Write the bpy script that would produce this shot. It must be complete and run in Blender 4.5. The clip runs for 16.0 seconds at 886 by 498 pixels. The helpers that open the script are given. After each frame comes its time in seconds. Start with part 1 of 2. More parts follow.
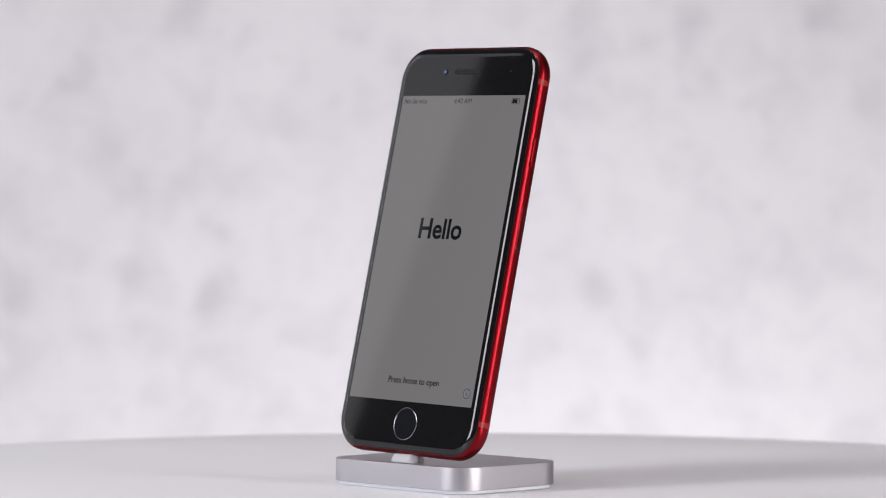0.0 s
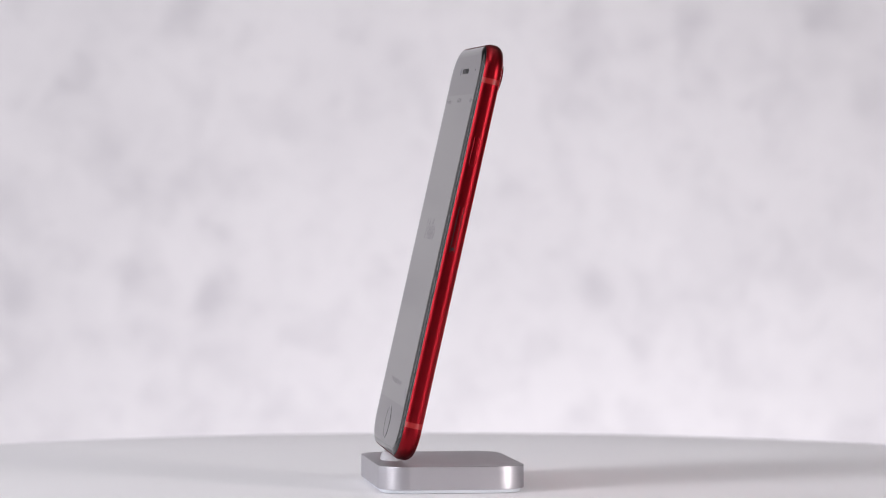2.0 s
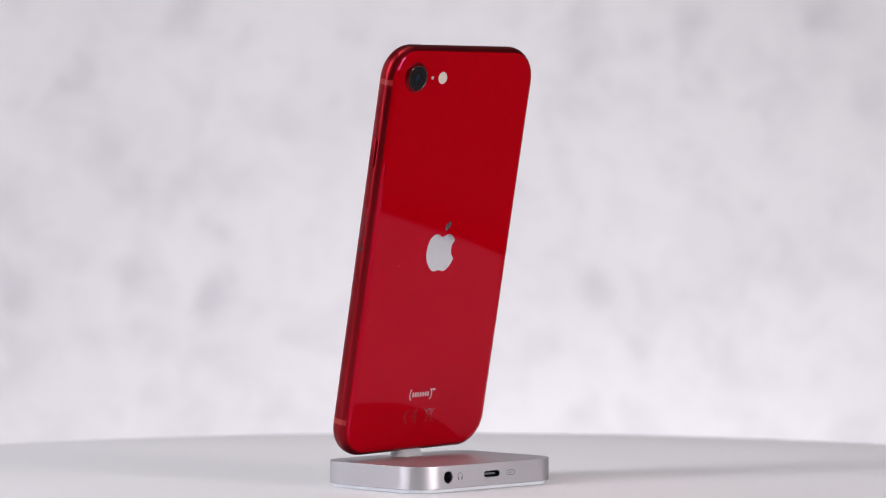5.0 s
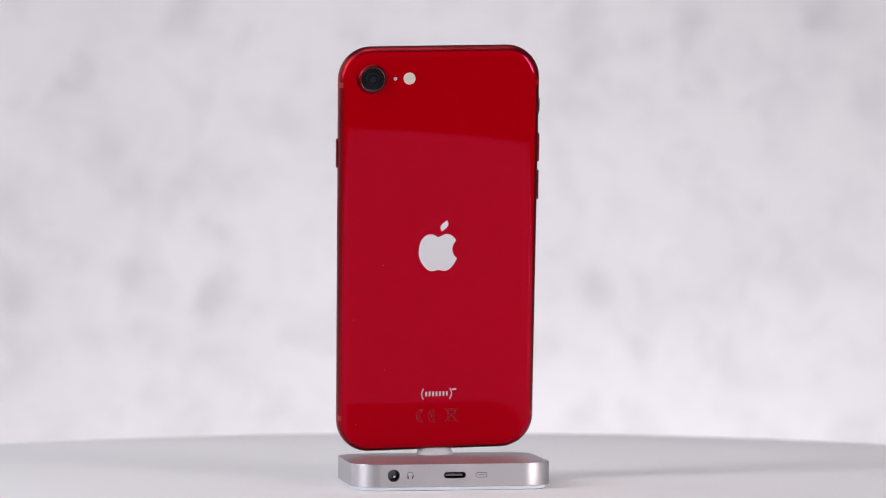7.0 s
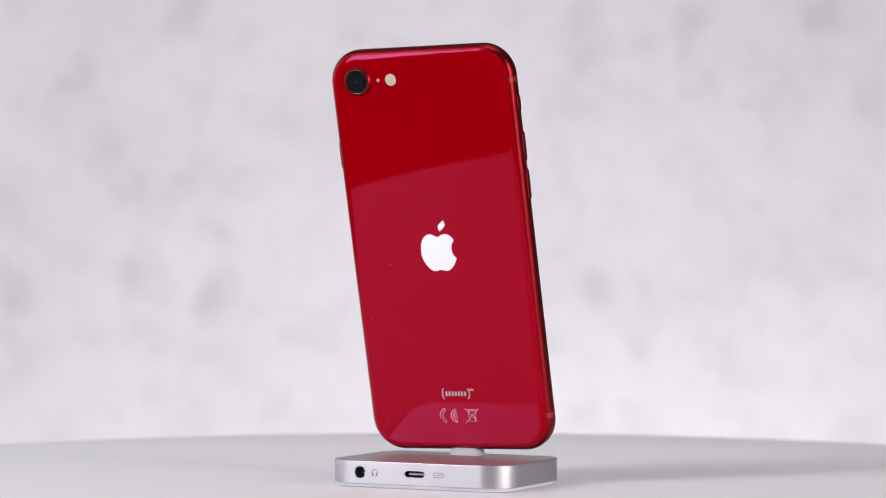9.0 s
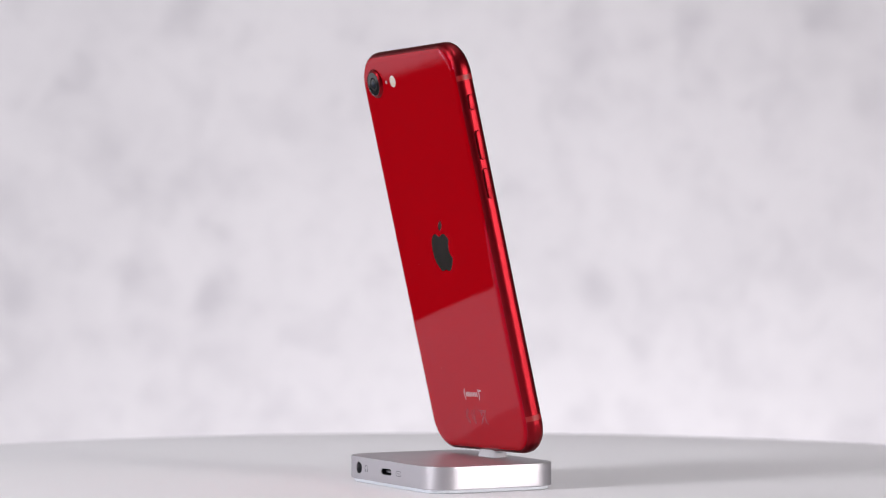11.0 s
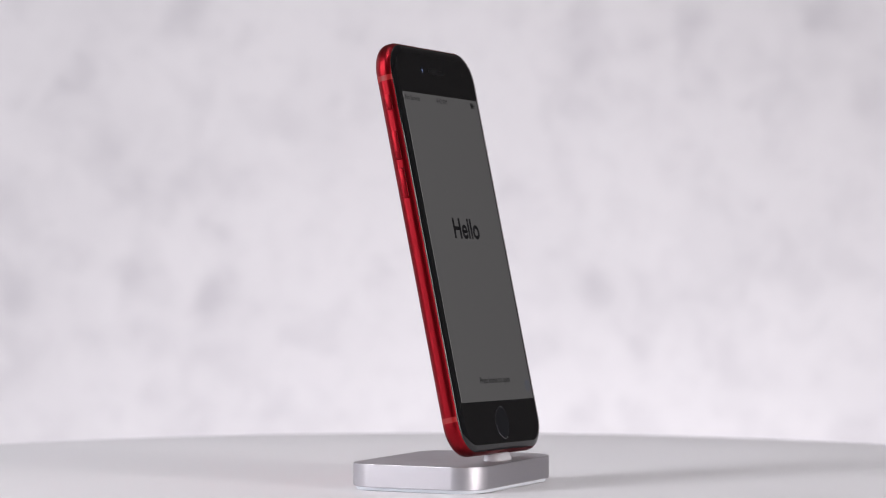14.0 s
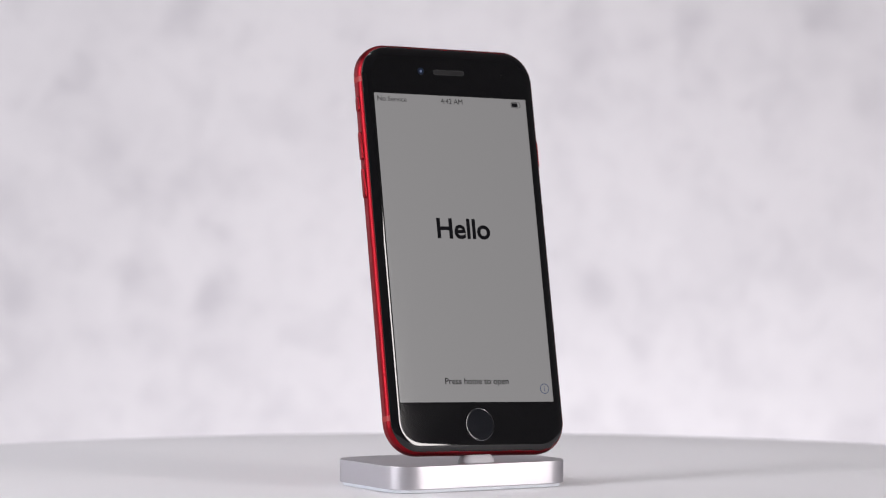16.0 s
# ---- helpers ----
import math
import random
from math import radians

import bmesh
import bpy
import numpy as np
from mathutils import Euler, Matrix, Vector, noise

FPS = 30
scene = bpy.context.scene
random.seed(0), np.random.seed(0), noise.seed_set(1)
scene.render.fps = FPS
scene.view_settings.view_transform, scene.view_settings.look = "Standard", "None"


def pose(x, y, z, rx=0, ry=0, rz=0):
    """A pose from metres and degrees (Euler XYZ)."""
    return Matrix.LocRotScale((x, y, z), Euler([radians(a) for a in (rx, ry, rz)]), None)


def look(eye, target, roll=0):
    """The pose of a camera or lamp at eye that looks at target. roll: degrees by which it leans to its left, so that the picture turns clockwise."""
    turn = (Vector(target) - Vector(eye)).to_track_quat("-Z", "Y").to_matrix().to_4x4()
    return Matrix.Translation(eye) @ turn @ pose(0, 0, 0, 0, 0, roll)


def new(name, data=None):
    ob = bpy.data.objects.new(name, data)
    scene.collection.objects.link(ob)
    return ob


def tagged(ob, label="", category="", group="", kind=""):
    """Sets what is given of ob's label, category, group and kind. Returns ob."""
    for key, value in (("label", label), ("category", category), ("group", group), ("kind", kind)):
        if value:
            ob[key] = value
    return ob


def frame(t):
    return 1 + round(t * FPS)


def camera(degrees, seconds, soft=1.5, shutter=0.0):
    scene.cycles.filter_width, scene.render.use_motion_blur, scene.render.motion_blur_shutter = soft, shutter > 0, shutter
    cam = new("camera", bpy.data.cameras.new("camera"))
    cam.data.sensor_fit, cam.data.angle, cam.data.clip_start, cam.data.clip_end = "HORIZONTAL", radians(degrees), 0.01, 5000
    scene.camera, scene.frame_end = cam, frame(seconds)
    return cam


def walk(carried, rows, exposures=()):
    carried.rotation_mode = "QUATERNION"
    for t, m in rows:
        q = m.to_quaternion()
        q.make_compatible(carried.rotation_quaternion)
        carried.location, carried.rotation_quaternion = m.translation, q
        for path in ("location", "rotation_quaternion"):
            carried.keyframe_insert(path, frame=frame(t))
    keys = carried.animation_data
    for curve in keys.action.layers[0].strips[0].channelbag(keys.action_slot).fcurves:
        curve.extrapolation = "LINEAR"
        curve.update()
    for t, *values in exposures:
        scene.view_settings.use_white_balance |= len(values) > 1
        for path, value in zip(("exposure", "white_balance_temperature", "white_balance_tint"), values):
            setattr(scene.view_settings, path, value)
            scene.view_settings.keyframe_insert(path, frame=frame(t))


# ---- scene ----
HEAD = pose(0, -1.0222, 0.0893, 89.4434, 0, 0.0623) @ pose(0, 0, 0, 0, 0, 0.047)
cam = camera(16.48, 16.0, soft=1.05)
cam.data.dof.use_dof, cam.data.dof.focus_distance, cam.data.dof.aperture_fstop = True, 1.0, 16.0
walk(cam, [(0.0, HEAD), (16.0, HEAD)])

# ---- world and light ----
world = bpy.data.worlds.new("studio")
scene.world = world
world.use_nodes = True
world.node_tree.nodes["Background"].inputs[0].default_value = (0.9, 0.92, 1.0, 1)
world.node_tree.nodes["Background"].inputs[1].default_value = 0.0
scene.view_settings.exposure = -0.01


def softbox(name, eye, target, width, height, watts, colour=(1, 1, 1), spread=180):
    lamp = bpy.data.lights.new(name, "AREA")
    lamp.shape, lamp.size, lamp.size_y, lamp.energy, lamp.color = "RECTANGLE", width, height, watts, colour
    lamp.spread = radians(spread)
    ob = new(name, lamp)
    ob.matrix_world = look(eye, target)
    return ob


softbox("softbox_left", (-0.823, -0.475, 0.55), (0, 0, 0.2), 0.25, 1.0, 9.4, (0.965, 0.955, 1.0))
softbox("softbox_right", (0.743, -0.568, 0.22), (0, 0, 0.15), 0.18, 0.5, 5.9, (1.0, 0.94, 0.935))
softbox("side_diffuser", (-0.94, 0.49, 0.4), (0, 0.34, 0.25), 0.82, 0.9, 1.9, (0.97, 0.95, 1.0))
softbox("strip_light", (-0.887, 0.319, 0.3), (0, 0, 0.1), 0.022, 0.7, 0.5, (0.82, 0.89, 1.0))
softbox("overhead_light", (-0.05, -0.25, 1.4), (0, 0, 0), 0.32, 0.17, 4.2, (1.0, 0.97, 1.0))
softbox("backdrop_light", (0.19, 0.5, -0.5), (0.19, 0.97, 0.1), 0.9, 0.2, 5.1, (0.985, 0.955, 1.0))
softbox("backdrop_top_light", (0.15, 0.4, 1.5), (0.15, 0.97, 0.1), 0.9, 0.2, 1.3, (0.985, 0.955, 1.0))


# ---- materials ----
def material(name, colour, rough=0.5, metal=0.0, **sockets):
    m = bpy.data.materials.new(name)
    m.use_nodes = True
    b = m.node_tree.nodes["Principled BSDF"]
    b.inputs["Base Color"].default_value = (*colour, 1)
    b.inputs["Roughness"].default_value = rough
    b.inputs["Metallic"].default_value = metal
    for key, value in sockets.items():
        b.inputs[key.replace("_", " ")].default_value = value
    return m


def node(m, kind, **props):
    n = m.node_tree.nodes.new(kind)
    for key, value in props.items():
        if key == "operation":
            n.operation = value
        elif key == "data_type":
            n.data_type = value
        elif key == "interpolation_type":
            n.interpolation_type = value
    return n


def grain(m, scale, bump, rough_from, rough_to, tint=0.0, stretch=(1, 1, 1)):
    """Fine relief, uneven gloss and a faint change of tone at two scales."""
    t, b = m.node_tree, m.node_tree.nodes["Principled BSDF"]
    co, mp = node(m, "ShaderNodeTexCoord"), node(m, "ShaderNodeMapping")
    mp.inputs["Scale"].default_value = stretch
    t.links.new(co.outputs["Object"], mp.inputs["Vector"])
    fine, broad = node(m, "ShaderNodeTexNoise"), node(m, "ShaderNodeTexNoise")
    fine.inputs["Scale"].default_value, fine.inputs["Detail"].default_value = scale, 4
    broad.inputs["Scale"].default_value, broad.inputs["Detail"].default_value = scale / 40, 3
    for n in (fine, broad):
        t.links.new(mp.outputs[0], n.inputs["Vector"])
    rr = node(m, "ShaderNodeMapRange")
    rr.inputs["From Min"].default_value, rr.inputs["From Max"].default_value = 0.3, 0.7
    rr.inputs["To Min"].default_value, rr.inputs["To Max"].default_value = rough_from, rough_to
    t.links.new(broad.outputs[0], rr.inputs["Value"])
    t.links.new(rr.outputs[0], b.inputs["Roughness"])
    if bump:
        bp = node(m, "ShaderNodeBump")
        bp.inputs["Strength"].default_value, bp.inputs["Distance"].default_value = bump, 0.00005
        t.links.new(fine.outputs[0], bp.inputs["Height"])
        t.links.new(bp.outputs[0], b.inputs["Normal"])
    if tint:
        base = b.inputs["Base Color"].default_value[:]
        mix = node(m, "ShaderNodeMix", data_type="RGBA")
        mix.inputs["A"].default_value = tuple(c * (1 - tint) for c in base[:3]) + (1,)
        mix.inputs["B"].default_value = tuple(min(1, c * (1 + tint)) for c in base[:3]) + (1,)
        mix2 = node(m, "ShaderNodeMath", operation="MULTIPLY_ADD")
        mix2.inputs[1].default_value, mix2.inputs[2].default_value = 0.5, 0.0
        add = node(m, "ShaderNodeMath", operation="ADD")
        t.links.new(fine.outputs[0], add.inputs[0])
        t.links.new(broad.outputs[0], add.inputs[1])
        t.links.new(add.outputs[0], mix2.inputs[0])
        t.links.new(mix2.outputs[0], mix.inputs["Factor"])
        t.links.new(mix.outputs["Result"], b.inputs["Base Color"])
    return m


RED_METAL = grain(material("red_anodised_aluminium", (0.235, 0.001, 0.007), 0.4, 1.0, Coat_Weight=0.2, Coat_Roughness=0.35), 7000, 0.12, 0.37, 0.43, 0.1)
BAND = grain(material("red_antenna_plastic", (0.33, 0.008, 0.009), 0.45), 6000, 0.1, 0.4, 0.5)
RED_GLASS = grain(material("red_back_glass", (0.38, 0.0, 0.004), 0.02, 0.0, IOR=1.40, Specular_Tint=(0.95, 0.2, 0.62, 1)), 3000, 0.0, 0.01, 0.03)
def dusty(m, share, tone):
    """A few specks of dust of uneven size, at random over the surface."""
    t, b = m.node_tree, m.node_tree.nodes["Principled BSDF"]
    co, v = node(m, "ShaderNodeTexCoord"), node(m, "ShaderNodeTexVoronoi")
    v.inputs["Scale"].default_value = 210
    t.links.new(co.outputs["Object"], v.inputs["Vector"])
    near, pick, both = (node(m, "ShaderNodeMath", operation=o) for o in ("LESS_THAN", "GREATER_THAN", "MULTIPLY"))
    pick.inputs[1].default_value = 1 - share
    parts, size = node(m, "ShaderNodeSeparateColor"), node(m, "ShaderNodeMath", operation="MULTIPLY")
    size.inputs[1].default_value = 0.036
    t.links.new(v.outputs["Color"], parts.inputs[0])
    t.links.new(parts.outputs[1], size.inputs[0])
    t.links.new(size.outputs[0], near.inputs[1])
    t.links.new(v.outputs["Distance"], near.inputs[0])
    t.links.new(parts.outputs[0], pick.inputs[0])
    t.links.new(near.outputs[0], both.inputs[0])
    t.links.new(pick.outputs[0], both.inputs[1])
    mix = node(m, "ShaderNodeMix", data_type="RGBA")
    mix.inputs["A"].default_value, mix.inputs["B"].default_value = b.inputs["Base Color"].default_value[:], tone
    t.links.new(both.outputs[0], mix.inputs["Factor"])
    t.links.new(mix.outputs["Result"], b.inputs["Base Color"])
    return m


dusty(RED_GLASS, 0.45, (0.55, 0.25, 0.22, 1))
BLACK_GLASS = grain(material("black_front_glass", (0.006, 0.006, 0.007), 0.04, 0.0, IOR=1.5), 3000, 0.0, 0.03, 0.05)
# the backlight glows through an added dark coat tint, which dims the screen when seen aslant
COAT_DIM = math.exp(-5.0)
SCREEN = material("lit_screen", (0.02, 0.02, 0.02), 0.05, 0.0, Emission_Strength=58.0, Emission_Color=(0.985, 0.955, 0.97, 1), Specular_IOR_Level=0.0,
                  Coat_Weight=1.0, Coat_Roughness=0.05, Coat_IOR=1.45, Coat_Tint=(COAT_DIM, COAT_DIM, COAT_DIM, 1))
INK = material("dark_screen_lettering", (0.006, 0.006, 0.008), 0.05, 0.0, IOR=1.45)
BLUE_INK = material("blue_screen_symbol", (0.02, 0.03, 0.06), 0.03, 0.0, Emission_Strength=0.1, Emission_Color=(0.25, 0.4, 0.8, 1))
GASKET = material("black_gasket", (0.01, 0.01, 0.01), 0.5)
SILVER = grain(material("silver_mirror_foil", (0.86, 0.86, 0.88), 0.08, 1.0), 2000, 0.0, 0.05, 0.1)
PRINT = material("pale_print", (0.58, 0.47, 0.48), 0.35)
FINE_PRINT = material("fine_silver_print", (0.42, 0.30, 0.33), 0.15, 1.0)
RIM = material("bright_rim_metal", (0.14, 0.14, 0.15), 0.14, 1.0)
BUTTON = grain(material("smudged_button_glass", (0.008, 0.009, 0.012), 0.1), 2000, 0.0, 0.05, 0.08)
GUNMETAL = material("dark_steel", (0.14, 0.14, 0.15), 0.3, 1.0)
CHROME = material("polished_steel", (0.75, 0.75, 0.77), 0.08, 1.0)
LENS = material("lens_glass", (0.012, 0.012, 0.014), 0.02, 0.0, IOR=1.6)
RING = material("dark_lens_ring", (0.014, 0.014, 0.017), 0.3, 0.6)
LENS_BLUE = material("lens_coating", (0.02, 0.028, 0.05), 0.08, 0.3)
# pale colour for the glint painted on the front lens
GLINT = material("pale_blue_lens_glint", (0.10, 0.14, 0.26), 0.15)
FLASH = grain(material("flash_diffuser", (0.66, 0.63, 0.58), 0.22), 1500, 0.4, 0.15, 0.35, 0.3)
FLASH_CELL = material("amber_flash_cell", (0.70, 0.60, 0.44), 0.2)
DARK = material("dark_opening", (0.008, 0.008, 0.009), 0.5)
MESH = grain(material("grey_speaker_mesh", (0.007, 0.007, 0.008), 0.5, 0.0, Specular_IOR_Level=0.2), 8000, 0.6, 0.4, 0.6, 0.2)
DOT = material("pale_grey_mesh", (0.42, 0.38, 0.38), 0.45)
SLEEVE = material("socket_sleeve_metal", (0.22, 0.22, 0.235), 0.3, 1.0)
DOCK_METAL = grain(material("blasted_silver_aluminium", (0.53, 0.515, 0.545), 0.45, 1.0), 7000, 0.35, 0.42, 0.49, 0.05)
DOCK_BASE = grain(material("white_dock_plastic", (0.80, 0.83, 0.88), 0.35), 900, 0.05, 0.3, 0.4, 0.02)
PAD = grain(material("grey_soft_rubber", (0.52, 0.51, 0.54), 0.55), 3000, 0.1, 0.5, 0.62, 0.05)
GREY_PRINT = material("grey_print", (0.12, 0.12, 0.13), 0.5)
PLATTER = grain(material("white_satin_board", (0.82, 0.81, 0.835), 0.5), 700, 0.12, 0.45, 0.58, 0.03)
ROOM = grain(material("grey_room_paint", (0.68, 0.66, 0.64), 0.85), 60, 0.2, 0.8, 0.9, 0.06)
FLOOR = grain(material("dark_floor_paint", (0.05, 0.05, 0.052), 0.7), 60, 0.2, 0.6, 0.8, 0.15)


BOARD = (-0.06, 0.98, -0.24)


def backdrop_material():
    """Pale plaster: soft clouds, with grey stains of their own places and sizes."""
    m = material("mottled_plaster_board", (0.8, 0.78, 0.82), 0.9)
    t, b = m.node_tree, m.node_tree.nodes["Principled BSDF"]
    b.inputs["Specular IOR Level"].default_value = 0.1
    co = node(m, "ShaderNodeTexCoord")
    clouds = []
    for scale, detail in ((9.0, 2.5), (30.0, 2.5), (80.0, 2.0)):
        n = node(m, "ShaderNodeTexNoise")
        n.inputs["Scale"].default_value, n.inputs["Detail"].default_value = scale, detail
        n.inputs["Distortion"].default_value = 0.35
        t.links.new(co.outputs["Object"], n.inputs["Vector"])
        clouds.append(n)
    # stains: x, z on the board and radius, in centimetres
    strong = ((9.7, -2.7, 1.9), (-19.9, 4.1, 1.5), (-24, 11.3, 1.8), (-27.9, -2.9, 2.1), (8.9, 15, 1.8), (13, 13.5, 1.5), (24.6, 15.4, 2), (19.5, 9.7, 1.3), (16.5, 10.8, 1.9), (-14.8, -2.2, 2.1), (-20.6, -1.6, 2), (12.2, -6.6, 1.8), (15.9, 14.7, 1.9), (-16.8, 15.2, 2.3))
    faint = ((-28.1, 9.8, 1.5), (-18.8, 13.9, 1.7), (-12.9, 12.1, 1.2), (-9.6, 11, 1.4), (-7.5, 9.7, 1.1), (-7.1, 7.5, 1.4), (-2, 6.4, 1.4), (-3.5, 12.6, 2), (-22.3, 6.5, 2.4), (-19.9, 0.4, 1.7), (-16.8, 3.6, 1.7), (-14.2, 1.1, 1.2), (-15.7, -3.8, 1.8), (-19.2, -5.9, 2.2), (-18.8, -9.8, 2), (-22, -10.7, 1.4), (-15.9, -6.6, 1.6), (6.7, -5.9, 1.6), (10.5, -4.1, 1.4), (6.5, -1.3, 1.6), (4.6, 4.3, 1.6), (14.3, 4.8, 1.5), (20.4, 2.8, 1.1), (13.9, -0.5, 1.3), (9.1, -6.8, 1.5), (9.1, -10.3, 1.8), (23.9, 12.2, 1.7), (27.6, 9.3, 2.2), (24.6, -8.5, 1.3), (26.5, 3, 2.3), (9.5, 12.2, 1.5), (-28.5, 4.1, 2))
    total = None
    wob = node(m, "ShaderNodeVectorMath", operation="SCALE")
    wob.inputs["Scale"].default_value = 0.028
    cen = node(m, "ShaderNodeVectorMath", operation="SUBTRACT")
    cen.inputs[1].default_value = (0.5, 0.5, 0.5)
    t.links.new(clouds[1].outputs["Color"], cen.inputs[0])
    t.links.new(cen.outputs[0], wob.inputs[0])
    bent = node(m, "ShaderNodeVectorMath", operation="ADD")
    t.links.new(co.outputs["Object"], bent.inputs[0])
    t.links.new(wob.outputs[0], bent.inputs[1])
    for x, z, r, depth in [(*p, 0.34) for p in strong] + [(*p, 0.19) for p in faint]:
        d = node(m, "ShaderNodeVectorMath", operation="DISTANCE")
        d.inputs[1].default_value = (x / 100 - BOARD[0], 0, z / 100 - BOARD[2] + 0.070)
        t.links.new(bent.outputs[0], d.inputs[0])
        s = node(m, "ShaderNodeMapRange", interpolation_type="SMOOTHERSTEP")
        s.inputs["From Min"].default_value, s.inputs["From Max"].default_value = 0.0, r / 80
        s.inputs["To Min"].default_value, s.inputs["To Max"].default_value = depth, 0.0
        t.links.new(d.outputs["Value"], s.inputs["Value"])
        if total is None:
            total = s.outputs[0]
        else:
            a = node(m, "ShaderNodeMath", operation="ADD")
            t.links.new(total, a.inputs[0])
            t.links.new(s.outputs[0], a.inputs[1])
            total = a.outputs[0]
    for n, low, high, gain in ((clouds[0], 0.42, 0.72, 0.10), (clouds[1], 0.45, 0.75, 0.16), (clouds[2], 0.45, 0.8, 0.08)):
        s = node(m, "ShaderNodeMapRange", interpolation_type="SMOOTHSTEP")
        s.inputs["From Min"].default_value, s.inputs["From Max"].default_value = low, high
        s.inputs["To Min"].default_value, s.inputs["To Max"].default_value = 0, gain
        t.links.new(n.outputs[0], s.inputs["Value"])
        a = node(m, "ShaderNodeMath", operation="ADD")
        t.links.new(total, a.inputs[0])
        t.links.new(s.outputs[0], a.inputs[1])
        total = a.outputs[0]
    mix = node(m, "ShaderNodeMix", data_type="RGBA")
    mix.inputs["A"].default_value, mix.inputs["B"].default_value = (0.81, 0.79, 0.82, 1), (0.42, 0.405, 0.45, 1)
    t.links.new(total, mix.inputs["Factor"])
    t.links.new(mix.outputs["Result"], b.inputs["Base Color"])
    return m


BACKDROP = backdrop_material()

MM = 0.001


# ---- mesh helpers ----
def part(name, bm, mat, parent=None, label="", smooth=True, at=None, even=False):
    me = bpy.data.meshes.new(name)
    bmesh.ops.recalc_face_normals(bm, faces=bm.faces)
    bm.to_mesh(me)
    bm.free()
    if smooth:
        me.shade_smooth()
        me.set_sharp_from_angle(angle=radians(35))
    me.materials.append(mat)
    ob = new(name, me)
    if even:
        ob.modifiers.new("even_normals", "WEIGHTED_NORMAL").keep_sharp = True
    ob.parent = parent
    if at is not None:
        ob.matrix_basis = at
    return tagged(ob, label)


def outline(w, h, r, n=10):
    """A rounded rectangle round the origin, anticlockwise."""
    pts = []
    for cx, cy, a0 in ((w / 2 - r, h / 2 - r, 0), (r - w / 2, h / 2 - r, 90), (r - w / 2, r - h / 2, 180), (w / 2 - r, r - h / 2, 270)):
        for k in range(n + 1):
            a = radians(a0 + 90 * k / n)
            pts.append((cx + r * math.cos(a), cy + r * math.sin(a)))
    return pts


def loft(layers, cap=(True, True)):
    """A skin over rings of points of equal count, with its ends capped."""
    bm = bmesh.new()
    rings = [[bm.verts.new(p) for p in layer] for layer in layers]
    n = len(rings[0])
    for a, b in zip(rings, rings[1:]):
        for i in range(n):
            j = (i + 1) % n
            bm.faces.new((a[i], a[j], b[j], b[i]))
    if cap[0]:
        bm.faces.new(rings[0][::-1])
    if cap[1]:
        bm.faces.new(rings[-1])
    return bm


def ring(w, h, r, y, x0=0, z0=0, n=10):
    """An upright rounded rectangle (in x and z, millimetres) at depth y."""
    return [((x + x0) * MM, y * MM, (z + z0) * MM) for x, z in outline(w, h, r, n)]


def flat(w, h, r, z, x0=0, y0=0, n=10):
    """A lying rounded rectangle (in x and y, millimetres) at height z."""
    return [((x + x0) * MM, (y + y0) * MM, z * MM) for x, y in outline(w, h, r, n)]


def disc(r, y, x0, z0, n=32):
    return [((x0 + r * math.cos(math.tau * k / n)) * MM, y * MM, (z0 + r * math.sin(math.tau * k / n)) * MM) for k in range(n)]


def ribbon(lines, width, y0, y1, closed=False):
    """Strokes of even width drawn on an upright face, from depth y0 to y1 (millimetres)."""
    bm = bmesh.new()
    for line in lines:
        pts = [Vector(p) for p in line]
        left, right = [], []
        for i, p in enumerate(pts):
            a, b = pts[max(i - 1, 0)], pts[min(i + 1, len(pts) - 1)]
            d = (b - a).normalized()
            nrm = Vector((-d.y, d.x)) * width / 2
            left.append(p + nrm)
            right.append(p - nrm)
        q = [[bm.verts.new((v.x * MM, y * MM, v.y * MM)) for v in side] for y in (y0, y1) for side in (left, right)]
        l0, r0, l1, r1 = q
        for i in range(len(pts) - 1):
            bm.faces.new((l1[i], l1[i + 1], r1[i + 1], r1[i]))
            bm.faces.new((l0[i], l1[i], l1[i + 1], l0[i + 1]))
            bm.faces.new((r0[i], r0[i + 1], r1[i + 1], r1[i]))
        bm.faces.new((l0[0], r0[0], r1[0], l1[0]))
        bm.faces.new((l0[-1], l1[-1], r1[-1], r0[-1]))
    return bm


def arc(cx, cz, rx, rz, a0, a1, n=16):
    return [(cx + rx * math.cos(radians(a0 + (a1 - a0) * k / n)), cz + rz * math.sin(radians(a0 + (a1 - a0) * k / n))) for k in range(n + 1)]


def plate(pts, y0, y1):
    """A flat shape cut from a sheet; points in x and z, millimetres."""
    bm = bmesh.new()
    a = [bm.verts.new((x * MM, y0 * MM, z * MM)) for x, z in pts]
    b = [bm.verts.new((x * MM, y1 * MM, z * MM)) for x, z in pts]
    bm.faces.new(b)
    for i in range(len(pts)):
        j = (i + 1) % len(pts)
        bm.faces.new((a[i], a[j], b[j], b[i]))
    return bm


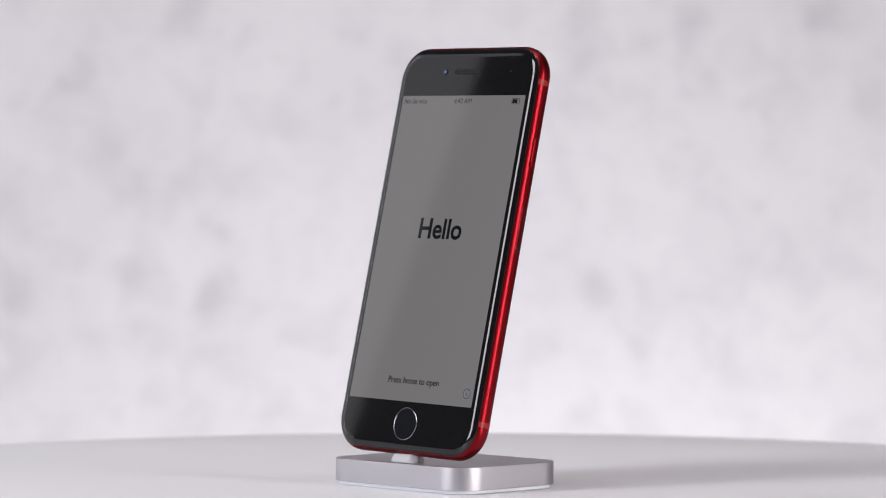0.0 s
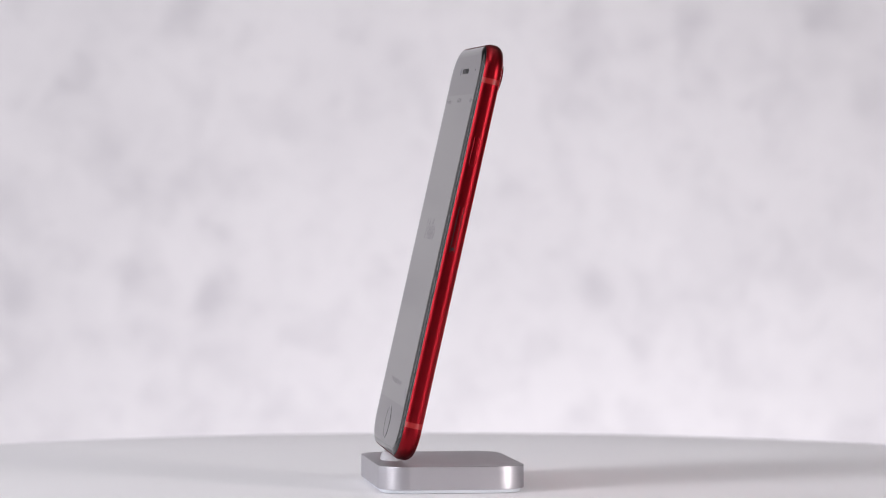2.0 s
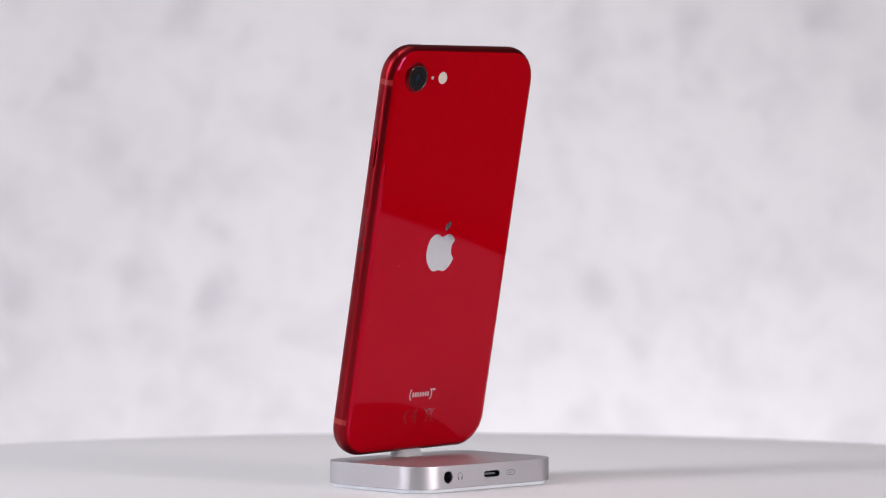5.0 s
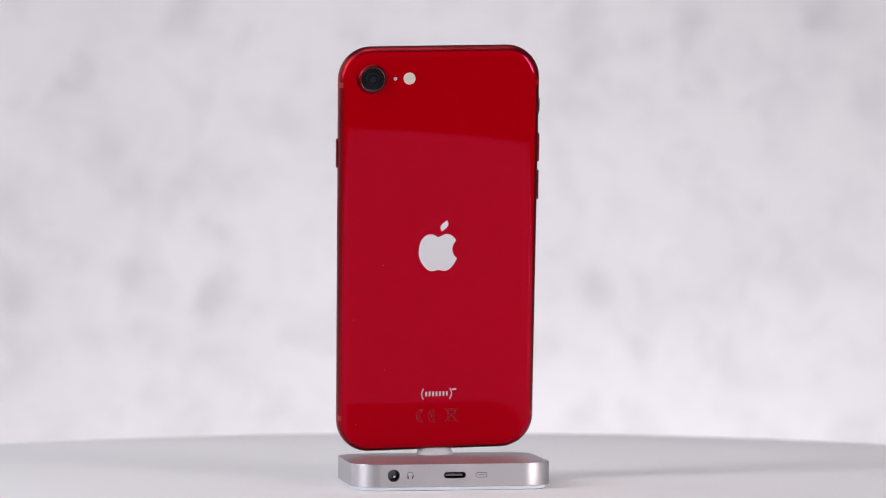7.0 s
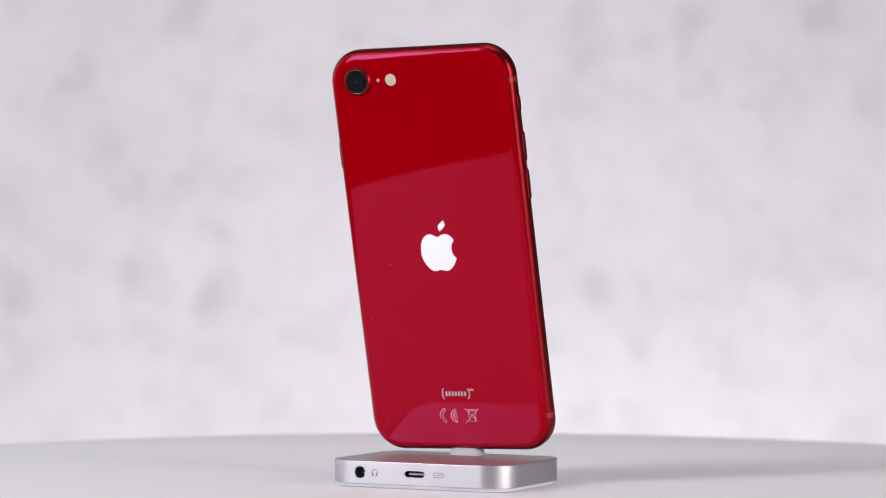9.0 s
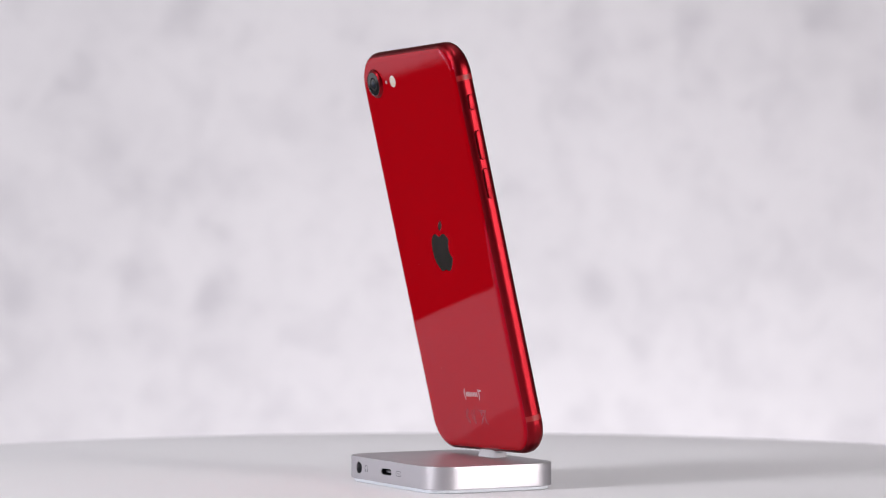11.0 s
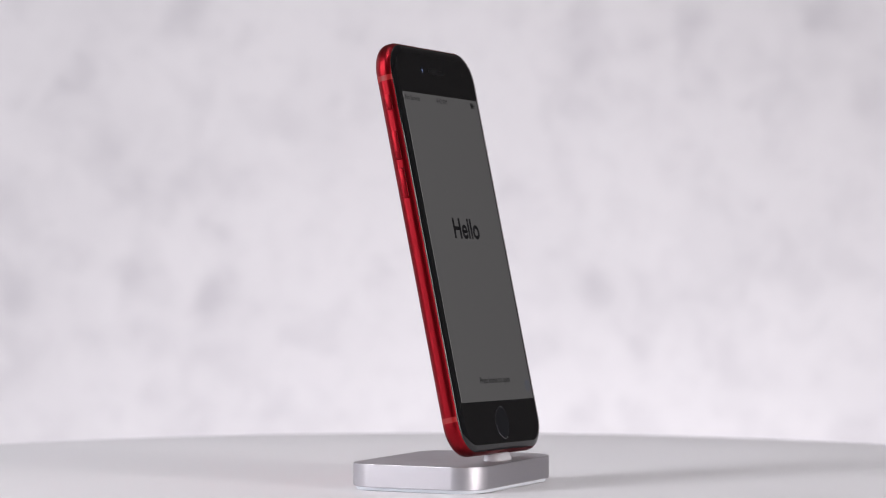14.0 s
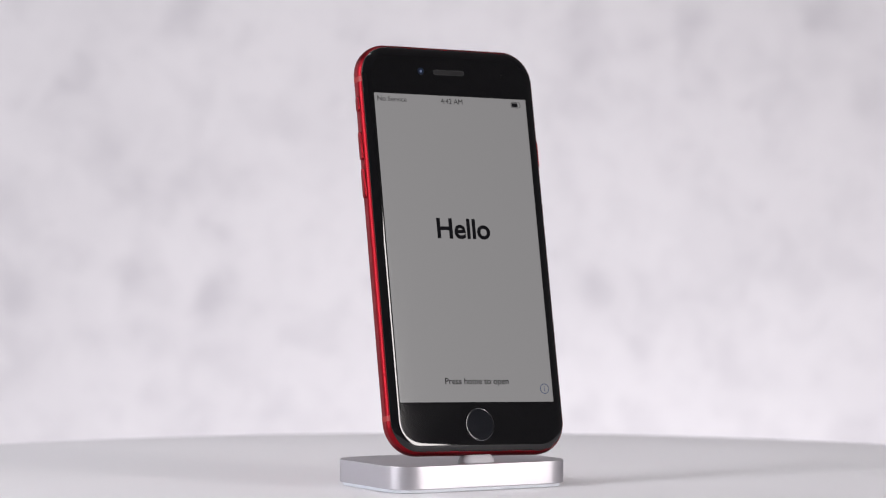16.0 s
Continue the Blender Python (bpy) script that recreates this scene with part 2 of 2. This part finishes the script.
def lettering(name, body, width, x0, z0, y, mat, parent, bold=0.0):
    """A line of built-in lettering, width millimetres long, on the front face; x0 is its middle, z0 its base line."""
    cu = bpy.data.curves.new(name, "FONT")
    cu.body, cu.align_x, cu.size, cu.offset = body, "CENTER", 1.0, bold
    cu.extrude = 0.0005
    tmp = new(name, cu)
    dg = bpy.context.evaluated_depsgraph_get()
    me = bpy.data.meshes.new_from_object(tmp.evaluated_get(dg))
    bpy.data.objects.remove(tmp)
    xs = [v.co.x for v in me.vertices]
    k = width * MM / (max(xs) - min(xs))
    mid = (max(xs) + min(xs)) / 2
    for v in me.vertices:
        v.co = ((v.co.x - mid) * k + x0 * MM, y * MM - v.co.z * k, v.co.y * k + z0 * MM)
    me.materials.clear()
    me.materials.append(mat)
    ob = new(name, me)
    ob.parent = parent
    return ob


# ---- the room ----
def slab(name, size, at, mat, label, kind="structure"):
    bm = bmesh.new()
    bmesh.ops.create_cube(bm, size=1)
    bmesh.ops.scale(bm, vec=size, verts=bm.verts)
    bmesh.ops.bevel(bm, geom=bm.edges[:], offset=min(size) * 0.08, segments=2, affect="EDGES", profile=0.5)
    return tagged(part(name, bm, mat, at=pose(*at)), label, kind=kind)


def room():
    half, low, high = 3.2, -0.9, 1.9
    wide, mid = 2 * half, (low + high) / 2
    slab("floor", (wide + 0.2, wide + 0.2, 0.1), (0, 0, low - 0.05), FLOOR, "dark painted studio floor")
    slab("ceiling", (wide + 0.2, wide + 0.2, 0.1), (0, 0, high + 0.05), ROOM, "pale grey painted studio ceiling")
    for name, x, y in (("wall_north", 0, 1), ("wall_south", 0, -1), ("wall_east", 1, 0), ("wall_west", -1, 0)):
        slab(name, (0.1 if x else wide, 0.1 if y else wide + 0.2, high - low), (x * (half + 0.05), y * (half + 0.05), mid), ROOM, "pale grey painted studio wall")
    slab("backdrop", (1.32, 0.02, 1.32), BOARD, BACKDROP, "pale grey mottled plaster-look backdrop board")


# ---- the round table ----
TOP = 0.5


def round_table():
    """A round board, with a little more of it before the dock than behind."""
    thing = tagged(new("round_table"), "round white table with a thin satin board", "table")
    thing.matrix_basis = pose(0, -0.018, 0)
    n = 180

    def circle(r, z):
        return [(r * math.cos(math.tau * k / n), r * math.sin(math.tau * k / n), z * MM) for k in range(n)]

    part("tabletop", loft([circle(0.2665, -9.5), circle(0.2676, -9.0), circle(0.268, -8), circle(0.268, TOP - 1.2), circle(0.2675, TOP - 0.3), circle(0.2665, TOP), circle(0.2, TOP), circle(0.08, TOP)]), PLATTER, thing)
    part("pedestal", loft([circle(0.16, -900), circle(0.16, -890), circle(0.05, -875), circle(0.05, -40), circle(0.11, -12), circle(0.11, -9.6)]), FLOOR, thing, "dark round pedestal standing on the floor")
    return thing


# ---- the smartphone ----
PW, PH, PR = 67.3, 138.4, 11.0
EDGE, FLAT = 3.2, 0.45


def section(phi):
    """Inset and depth of the rounded edge where it faces the angle phi (degrees; -90 front, 0 outwards, 90 back): a tight curve
    on the metal, a softer one where the glass runs out to its flat face, softest in front."""
    soft, bend = (5.0, radians(58)) if phi < 0 else (4.2, radians(68))
    tight = (EDGE - soft * (1 - math.sin(bend))) / math.sin(bend)
    a, k = min(radians(abs(phi)), bend), max(radians(abs(phi)), bend)
    inset = tight * (1 - math.cos(a)) + soft * (math.cos(bend) - math.cos(k))
    y = tight * math.sin(a) + soft * (math.sin(k) - math.sin(bend))
    return inset, math.copysign(y + FLAT, phi)


def shell_ring(phi, lift=0.0):
    inset, y = section(phi)
    inset -= lift
    return ring(PW - 2 * inset, PH - 2 * inset, PR - inset, y, 0, PH / 2, 12)


def side_button(name, side, z0, z1, parent, wide=2.1, proud=0.55, label=""):
    """A pill-shaped button on the long edge; side is -1 or 1."""
    x = side * PW / 2
    zc, h = (z0 + z1) / 2, z1 - z0
    layers = []
    for out, grow in ((-0.6, 0), (proud - 0.2, 0), (proud - 0.06, -0.12), (proud, -0.35)):
        layers.append([((x + side * out) * MM, u * MM, (v + zc) * MM) for u, v in outline(wide + 2 * grow, h + 2 * grow, (wide + 2 * grow) / 2 - 0.01, 6)])
    b = part(name, loft(layers), RED_METAL, parent, label)
    gap = [[((x + side * out) * MM, u * MM, (v + zc) * MM) for u, v in outline(wide + 0.12, h + 0.12, wide / 2 + 0.05, 6)] for out in (-0.6, -0.01)]
    part("gap", loft(gap), DARK, b)
    return b


def smartphone():
    phone = tagged(new("smartphone"), "red aluminium and glass smartphone leaning upright on a dock", "smartphone")
    part("frame", loft([shell_ring(p) for p in range(-48, 57, 4)]), RED_METAL, phone, "satin red anodised metal frame", even=True)
    for phi, name, mat, text in ((-1, "front_glass", BLACK_GLASS, "glossy black front glass with rounded edge"), (1, "back_glass", RED_GLASS, "glossy red back glass with rounded edge")):
        first = 50 if phi < 0 else 57
        steps = [first] + [first + (90 - first) * k / 14 for k in range(1, 15)]
        glass = part(name, loft([shell_ring(phi * s, -0.05 if s == first else 0.0) for s in steps]), mat, phone, text, even=True)
        if phi < 0:
            front = glass
        else:
            back = glass
    part("gasket", loft([shell_ring(-50.5, 0.02), shell_ring(-47.5, 0.02)], (False, False)), GASKET, front, "thin black gasket round the glass")
    # antenna bands on both long edges
    for side in (-1, 1):
        for z0 in (11.4, PH - 13.2):
            bm = bmesh.new()
            rows = []
            for p in range(-48, 57, 8):
                inset, y = section(p)
                x = side * (PW / 2 - inset + 0.03)
                rows.append([bm.verts.new((x * MM, y * MM, z * MM)) for z in (z0, z0 + 1.8)])
            for a, b in zip(rows, rows[1:]):
                bm.faces.new((a[0], a[1], b[1], b[0]))
            part("antenna_band", bm, BAND, phone, "paler red plastic band")
    side_button("mute_switch", -1, 115.2, 120.6, phone, 2.3, 0.35)
    side_button("volume_button", -1, 98.7, 108.5, phone)
    side_button("volume_button", -1, 85.8, 96.0, phone)
    side_button("power_button", 1, 98.0, 107.8, phone)
    tray = side_button("card_tray", 1, 69.0, 84.8, phone, 1.7, 0.03)
    hole = [[((PW / 2 + out) * MM, u * MM, (v + 70.6) * MM) for u, v in outline(1.0, 1.0, 0.49, 6)] for out in (-0.3, 0.06)]
    part("pin_hole", loft(hole), DARK, tray)
    # front
    y = -(FLAT + EDGE)
    screen = part("screen", loft([ring(58.5, 104.0, 0.3, y + 0.02, 0, 69.2, 3), ring(58.5, 104.0, 0.3, y - 0.06, 0, 69.2, 3)]), SCREEN, phone, "dim white lit screen with a greeting", smooth=False)
    ink = y - 0.07
    lettering("greeting_lettering", "Hello", 20.3, 0.4, 72.4, ink, INK, screen, 0.022)
    lettering("hint_lettering", "Press home to open", 24.2, 0.4, 23.2, ink, INK, screen, 0.014)
    lettering("status_lettering", "No Service", 11.0, -22.6, 118.5, ink, INK, screen)
    lettering("clock_lettering", "4:42 AM", 8.3, 0.2, 118.5, ink, INK, screen)
    cell = part("battery_symbol", loft([ring(2.3, 1.3, 0.2, ink, 24.8, 119.2, 3), ring(2.3, 1.3, 0.2, ink - 0.006, 24.8, 119.2, 3)]), INK, screen, smooth=False)
    case = [(a + 25.1, b + 119.2) for a, b in outline(3.5, 1.8, 0.45, 4)]
    part("case_line", ribbon([case + case[:1], [(27.1, 118.9), (27.1, 119.5)]], 0.14, ink, ink - 0.006), INK, cell, smooth=False)
    part("info_symbol", ribbon([arc(26.2, 21.6, 1.6, 1.6, 0, 360, 32), [(26.2, 20.8), (26.2, 21.9)], [(26.2, 22.3), (26.2, 22.6)]], 0.22, ink, ink - 0.006), BLUE_INK, screen, smooth=False)
    home = part("home_button", loft([disc(5.1, y + 0.02, 0, 9.8), disc(5.1, y - 0.04, 0, 9.8), disc(4.95, y - 0.06, 0, 9.8)]), BUTTON, phone, "round black home button", even=True)
    part("bezel_ring", loft([disc(5.5, y + 0.02, 0, 9.8, 40), disc(5.5, y - 0.03, 0, 9.8, 40), disc(5.32, y - 0.10, 0, 9.8, 40), disc(5.12, y - 0.05, 0, 9.8, 40)], (False, False)), RIM, home, "thin bright metal ring")
    ear = part("earpiece", loft([ring(11.8, 1.5, 0.74, y + 0.02, 0, 129.3, 6), ring(11.8, 1.5, 0.74, y - 0.05, 0, 129.3, 6)]), MESH, phone, "dark grey earpiece mesh slot")
    slot = [(a, b + 129.3) for a, b in outline(12.0, 1.7, 0.84, 6)]
    part("slot_rim", ribbon([slot + slot[:1]], 0.16, y + 0.02, y - 0.07), RING, ear, smooth=False)
    eye = part("front_lens", loft([disc(1.25, y + 0.02, -10.7, 129.4), disc(1.25, y - 0.04, -10.7, 129.4), disc(0.7, y - 0.06, -10.7, 129.4)]), LENS_BLUE, phone, "small bluish front lens")
    # small pale disc that paints a glint on the front lens
    part("lens_glint", loft([disc(0.5, y - 0.05, -10.7, 129.4, 16), disc(0.42, y - 0.08, -10.7, 129.4, 16)]), GLINT, eye)
    part("sensor", loft([disc(0.3, y + 0.02, 20.4, 129.4, 12), disc(0.3, y - 0.05, 20.4, 129.4, 12)]), MESH, phone)
    # back
    y = FLAT + EDGE
    lens = part("rear_lens_ring", loft([disc(5.0, y - 0.1, 22.7, 128.2, 48), disc(4.9, y + 0.25, 22.7, 128.2, 48), disc(4.55, y + 0.8, 22.7, 128.2, 48), disc(4.3, y + 1.0, 22.7, 128.2, 48), disc(4.05, y + 1.0, 22.7, 128.2, 48), disc(3.95, y + 0.85, 22.7, 128.2, 48)], (True, False)), RED_METAL, phone, "raised red metal ring round the rear lens")
    part("lens_rim", loft([disc(4.05, y + 0.93, 22.7, 128.2, 48), disc(3.97, y + 0.97, 22.7, 128.2, 48), disc(3.88, y + 0.92, 22.7, 128.2, 48)], (False, False)), GUNMETAL, lens)
    part("lens_glass", loft([disc(3.95, y + 0.895, 22.7, 128.2, 48), disc(3.8, y + 0.905, 22.7, 128.2, 48), disc(2.4, y + 0.92, 22.7, 128.2, 48)]), LENS, lens, "dark glossy rear lens")
    part("lens_pupil", loft([disc(1.0, y + 0.9, 22.7, 128.2), disc(1.0, y + 0.96, 22.7, 128.2), disc(0.6, y + 0.97, 22.7, 128.2)]), LENS_BLUE, lens)
    part("lens_stop", loft([disc(2.3, y + 0.9, 22.7, 128.2, 40), disc(2.25, y + 0.95, 22.7, 128.2, 40), disc(1.7, y + 0.94, 22.7, 128.2, 40)], (False, False)), RING, lens)
    fl = part("flash", loft([disc(2.0, y - 0.05, 10.4, 128.2), disc(2.0, y + 0.03, 10.4, 128.2), disc(1.8, y + 0.06, 10.4, 128.2)]), FLASH, phone, "round cream flash window")
    for sx in (-1, 1):
        for sz in (-1, 1):
            part("flash_element", loft([disc(0.55, y + 0.04, 10.4 + 0.75 * sx, 128.2 + 0.75 * sz, 12), disc(0.5, y + 0.1, 10.4 + 0.75 * sx, 128.2 + 0.75 * sz, 12)]), FLASH_CELL, fl)
    part("microphone_hole", loft([disc(0.6, y - 0.05, 15.1, 128.2, 16), disc(0.6, y + 0.05, 15.1, 128.2, 16)]), DOT, phone, "small grey microphone dot")
    emblem(back, y)
    # screws in the lower edge
    for x in (-6.4, 6.4):
        under = [[((x + 0.75 * math.cos(math.tau * k / 16)) * MM, 0.75 * math.sin(math.tau * k / 16) * MM, z * MM) for k in range(16)] for z in (0.4, -0.04)]
        part("screw", loft(under), GUNMETAL, phone, "tiny dark screw")
    return phone


def emblem(back, y):
    """Plain fruit-shaped silver emblem, and the pale marks below it."""
    cx, cz = 0.0, 69.3
    pts = []
    for k in range(96):
        a = math.tau * k / 96
        c, s = math.cos(a), math.sin(a)
        r = 6.85 + 0.45 * math.exp(-((a - 0.75) / 0.4) ** 2) + 0.45 * math.exp(-((a - 2.39) / 0.4) ** 2)
        r -= 1.7 * math.exp(-((a - math.pi / 2) / 0.33) ** 2) + 0.75 * math.exp(-((a - 1.5 * math.pi) / 0.26) ** 2)
        r += 0.25 * math.exp(-((a - 4.25) / 0.3) ** 2) + 0.25 * math.exp(-((a - 5.17) / 0.3) ** 2)
        x, z = r * c * 0.97, r * s
        # round bite out of one flank
        bx, bz, br = -8.6, 0.9, 3.9
        d = math.hypot(x - bx, z - bz)
        if d < br:
            x, z = bx + (x - bx) / d * br, bz + (z - bz) / d * br
        pts.append((cx + x, cz + z))
    mark = part("emblem", plate(pts, y - 0.03, y + 0.05), SILVER, back, "mirror-silver fruit-shaped emblem", smooth=False)
    leaf = [(-1.9 + 1.2 * math.sin(math.pi * k / 12) * 1 + 1.75 * (k / 12 - 0.5) * -1, 78.2 + 3.7 * (k / 12 - 0.5)) for k in range(13)]
    leaf += [(-1.9 - 1.2 * math.sin(math.pi * k / 12) + 1.75 * (k / 12 - 0.5) * -1, 78.2 + 3.7 * (k / 12 - 0.5)) for k in range(11, 0, -1)]
    part("emblem_leaf", plate(leaf, y - 0.03, y + 0.05), SILVER, mark, smooth=False)
    top = y + 0.05
    z = 20.15
    part("bracket_mark", ribbon([arc(2.2, z, 2.9, 2.9, -40, 40), arc(-2.2, z, 2.9, 2.9, 140, 220)], 0.34, y - 0.02, top), PRINT, back, "pale printed brackets", smooth=False)
    for k in range(7):
        x = 3.55 - 1.18 * k
        part("print_bar", ribbon([[(x, z - 0.78), (x, z + 0.78)]], 0.6, y - 0.02, top), PRINT, back, smooth=False)
    part("print_bar", ribbon([[(-5.3, z + 1.4), (-6.7, z + 1.4)]], 0.6, y - 0.02, top), PRINT, back, smooth=False)
    z = 12.5
    for x0, bar in ((4.3, False), (0.2, True)):
        lines = [arc(x0, z, 2.5, 2.45, -78, 78), arc(x0, z, 1.65, 1.6, -78, 78), [(x0 + 0.5, z + 1.57), (x0 + 0.5, z + 2.4)], [(x0 + 0.5, z - 1.57), (x0 + 0.5, z - 2.4)]]
        if bar:
            lines += [[(x0 + 1.6, z + 0.35), (x0 + 0.3, z + 0.35), (x0 + 0.3, z - 0.35), (x0 + 1.6, z - 0.35)]]
        part("conformity_mark", ribbon(lines, 0.12, y - 0.02, top), FINE_PRINT, back, smooth=False)
    bx = -5.2
    bin_lines = [[(bx - 2.5, z - 2.5), (bx + 2.5, z + 2.5)], [(bx + 2.5, z - 2.5), (bx - 2.5, z + 2.5)], [(bx - 1.4, z + 1.7), (bx - 1.0, z - 2.0), (bx + 1.0, z - 2.0), (bx + 1.4, z + 1.7)],
                 [(bx - 1.7, z + 1.7), (bx + 1.7, z + 1.7)], [(bx - 1.3, z + 2.2), (bx + 1.3, z + 2.2)]]
    part("disposal_mark", ribbon(bin_lines, 0.12, y - 0.02, top), FINE_PRINT, back, smooth=False)


# ---- the dock ----
DX0, DX1, DY0, DY1, DR = -32.4, 34.3, -26.0, 22.1, 9.8
Z0, Z1 = 1.75, 9.35


def charging_dock():
    dock = tagged(new("charging_dock"), "flat silver aluminium charging dock lying on the round table", "charging dock")
    cx, cy, w, d = (DX0 + DX1) / 2, (DY0 + DY1) / 2, DX1 - DX0, DY1 - DY0

    def lay(inset, z):
        return flat(w - 2 * inset, d - 2 * inset, DR - inset, z, cx, cy, 14)

    body = part("body", loft([lay(0.35, Z0), lay(0.08, Z0 + 0.1), lay(0, Z0 + 0.35), lay(0, Z1 - 0.3), lay(0.09, Z1 - 0.09), lay(0.3, Z1)]), DOCK_METAL, dock, "blasted silver aluminium shell")
    # openings in the rear face
    jz = 5.6
    cutters = []
    for shape in (disc(2.05, DY1 + 1, 20.86, jz, 32), ring(7.4, 2.1, 1.04, DY1 + 1, 0.63, jz, 8)):
        back_ring = [(x, (DY1 - 6) * MM, z) for x, y, z in shape]
        ob = part("cutter", loft([shape, back_ring]), DARK)
        mod = body.modifiers.new("opening", "BOOLEAN")
        mod.operation, mod.object, mod.solver = "DIFFERENCE", ob, "EXACT"
        cutters.append(ob)
    bpy.context.view_layer.update()
    dg = bpy.context.evaluated_depsgraph_get()
    me = bpy.data.meshes.new_from_object(body.evaluated_get(dg))
    body.modifiers.clear()
    body.data = me
    for ob in cutters:
        bpy.data.objects.remove(ob)
    me.materials.clear()
    me.materials.append(DOCK_METAL)
    for p in me.polygons:
        p.material_index = 0
    me.set_sharp_from_angle(angle=radians(35))
    body.modifiers.new("even_normals", "WEIGHTED_NORMAL").keep_sharp = True
    jack = part("headphone_socket", loft([disc(2.03, DY1 - 0.25, 20.86, jz), disc(1.85, DY1 - 0.1, 20.86, jz), disc(1.75, DY1 - 0.3, 20.86, jz), disc(1.7, DY1 - 5, 20.86, jz)], (False, True)), SLEEVE, body, "round dark headphone socket")
    part("contact", loft([disc(0.5, DY1 - 4.9, 20.3, jz - 0.5, 12), disc(0.4, DY1 - 2.5, 20.3, jz - 0.5, 12)]), CHROME, jack)
    port = part("charging_port", loft([ring(7.36, 2.06, 1.02, DY1 - 0.3, 0.63, jz, 8), ring(7.0, 1.8, 0.9, DY1 - 0.3, 0.63, jz, 8), ring(6.9, 1.7, 0.85, DY1 - 5, 0.63, jz, 8)], (False, True)), DARK, body, "oblong dark charging port")
    part("tongue", loft([ring(5.6, 0.7, 0.2, DY1 - 4.9, 0.63, jz, 3), ring(5.6, 0.7, 0.2, DY1 - 1.2, 0.63, jz, 3)]), SLEEVE, port)
    iy0, iy1 = DY1 - 0.02, DY1 + 0.015
    x = 15.4
    arch = part("headphone_symbol", ribbon([arc(x, jz, 1.05, 1.15, -25, 205)], 0.2, iy0, iy1), GREY_PRINT, body, smooth=False)
    for side in (-0.72, 0.72):
        part("ear_cup", ribbon([[(x + side, jz - 0.1), (x + side, jz - 1.15)]], 0.5, iy0, iy1), GREY_PRINT, arch, smooth=False)
    x = -8.16
    pill = [(a + x, b + jz) for a, b in outline(3.7, 1.55, 0.77, 6)]
    part("port_symbol", ribbon([pill + pill[:1], [(x - 1.05, jz), (x + 1.05, jz)]], 0.2, iy0, iy1), GREY_PRINT, body, smooth=False)
    part("base", loft([lay(1.7, TOP), lay(1.2, TOP + 0.2), lay(1.0, Z0 - 0.4), lay(1.0, Z0 + 0.05)]), DOCK_BASE, dock, "white plastic base plate")
    # rubber pad and plug that hold the phone
    px, py = 1.0, -18.4
    pad = part("pad", loft([flat(12.4, 7.0, 3.45, Z1 - 0.1, px, py), flat(12.4, 7.0, 3.45, Z1 + 0.5, px, py), flat(12.0, 6.6, 3.25, Z1 + 1.3, px, py), flat(11.0, 5.7, 2.8, Z1 + 2.1, px, py), flat(9.6, 4.6, 2.2, Z1 + 2.6, px, py)]), PAD, dock, "grey rubber pad under the phone")
    part("plug", loft([flat(6.6, 1.6, 0.75, Z1 + 2, px, py), flat(6.6, 1.6, 0.75, 14.2, px, py + 0.6)]), CHROME, pad, "flat metal plug")
    return dock


room()
round_table()
DOCK = charging_dock()
PHONE = smartphone()


# ---- what turns ----
def motions():
    """Dock and phone turn clockwise together at a steady pace."""
    def turn(t):
        return -45.85 - 17.763 * t

    times = [k * 0.5 for k in range(33)]
    lean = pose(0.98 * MM, -18.56 * MM, 11.53 * MM, -12.5) @ pose(0, 0, 0, 0, 1.405)
    walk(DOCK, [(t, pose(0, 0, 0, 0, 0, turn(t) - 0.67)) for t in times])
    walk(PHONE, [(t, pose(0, 0, 0, 0, 0, turn(t)) @ lean) for t in times])


motions()
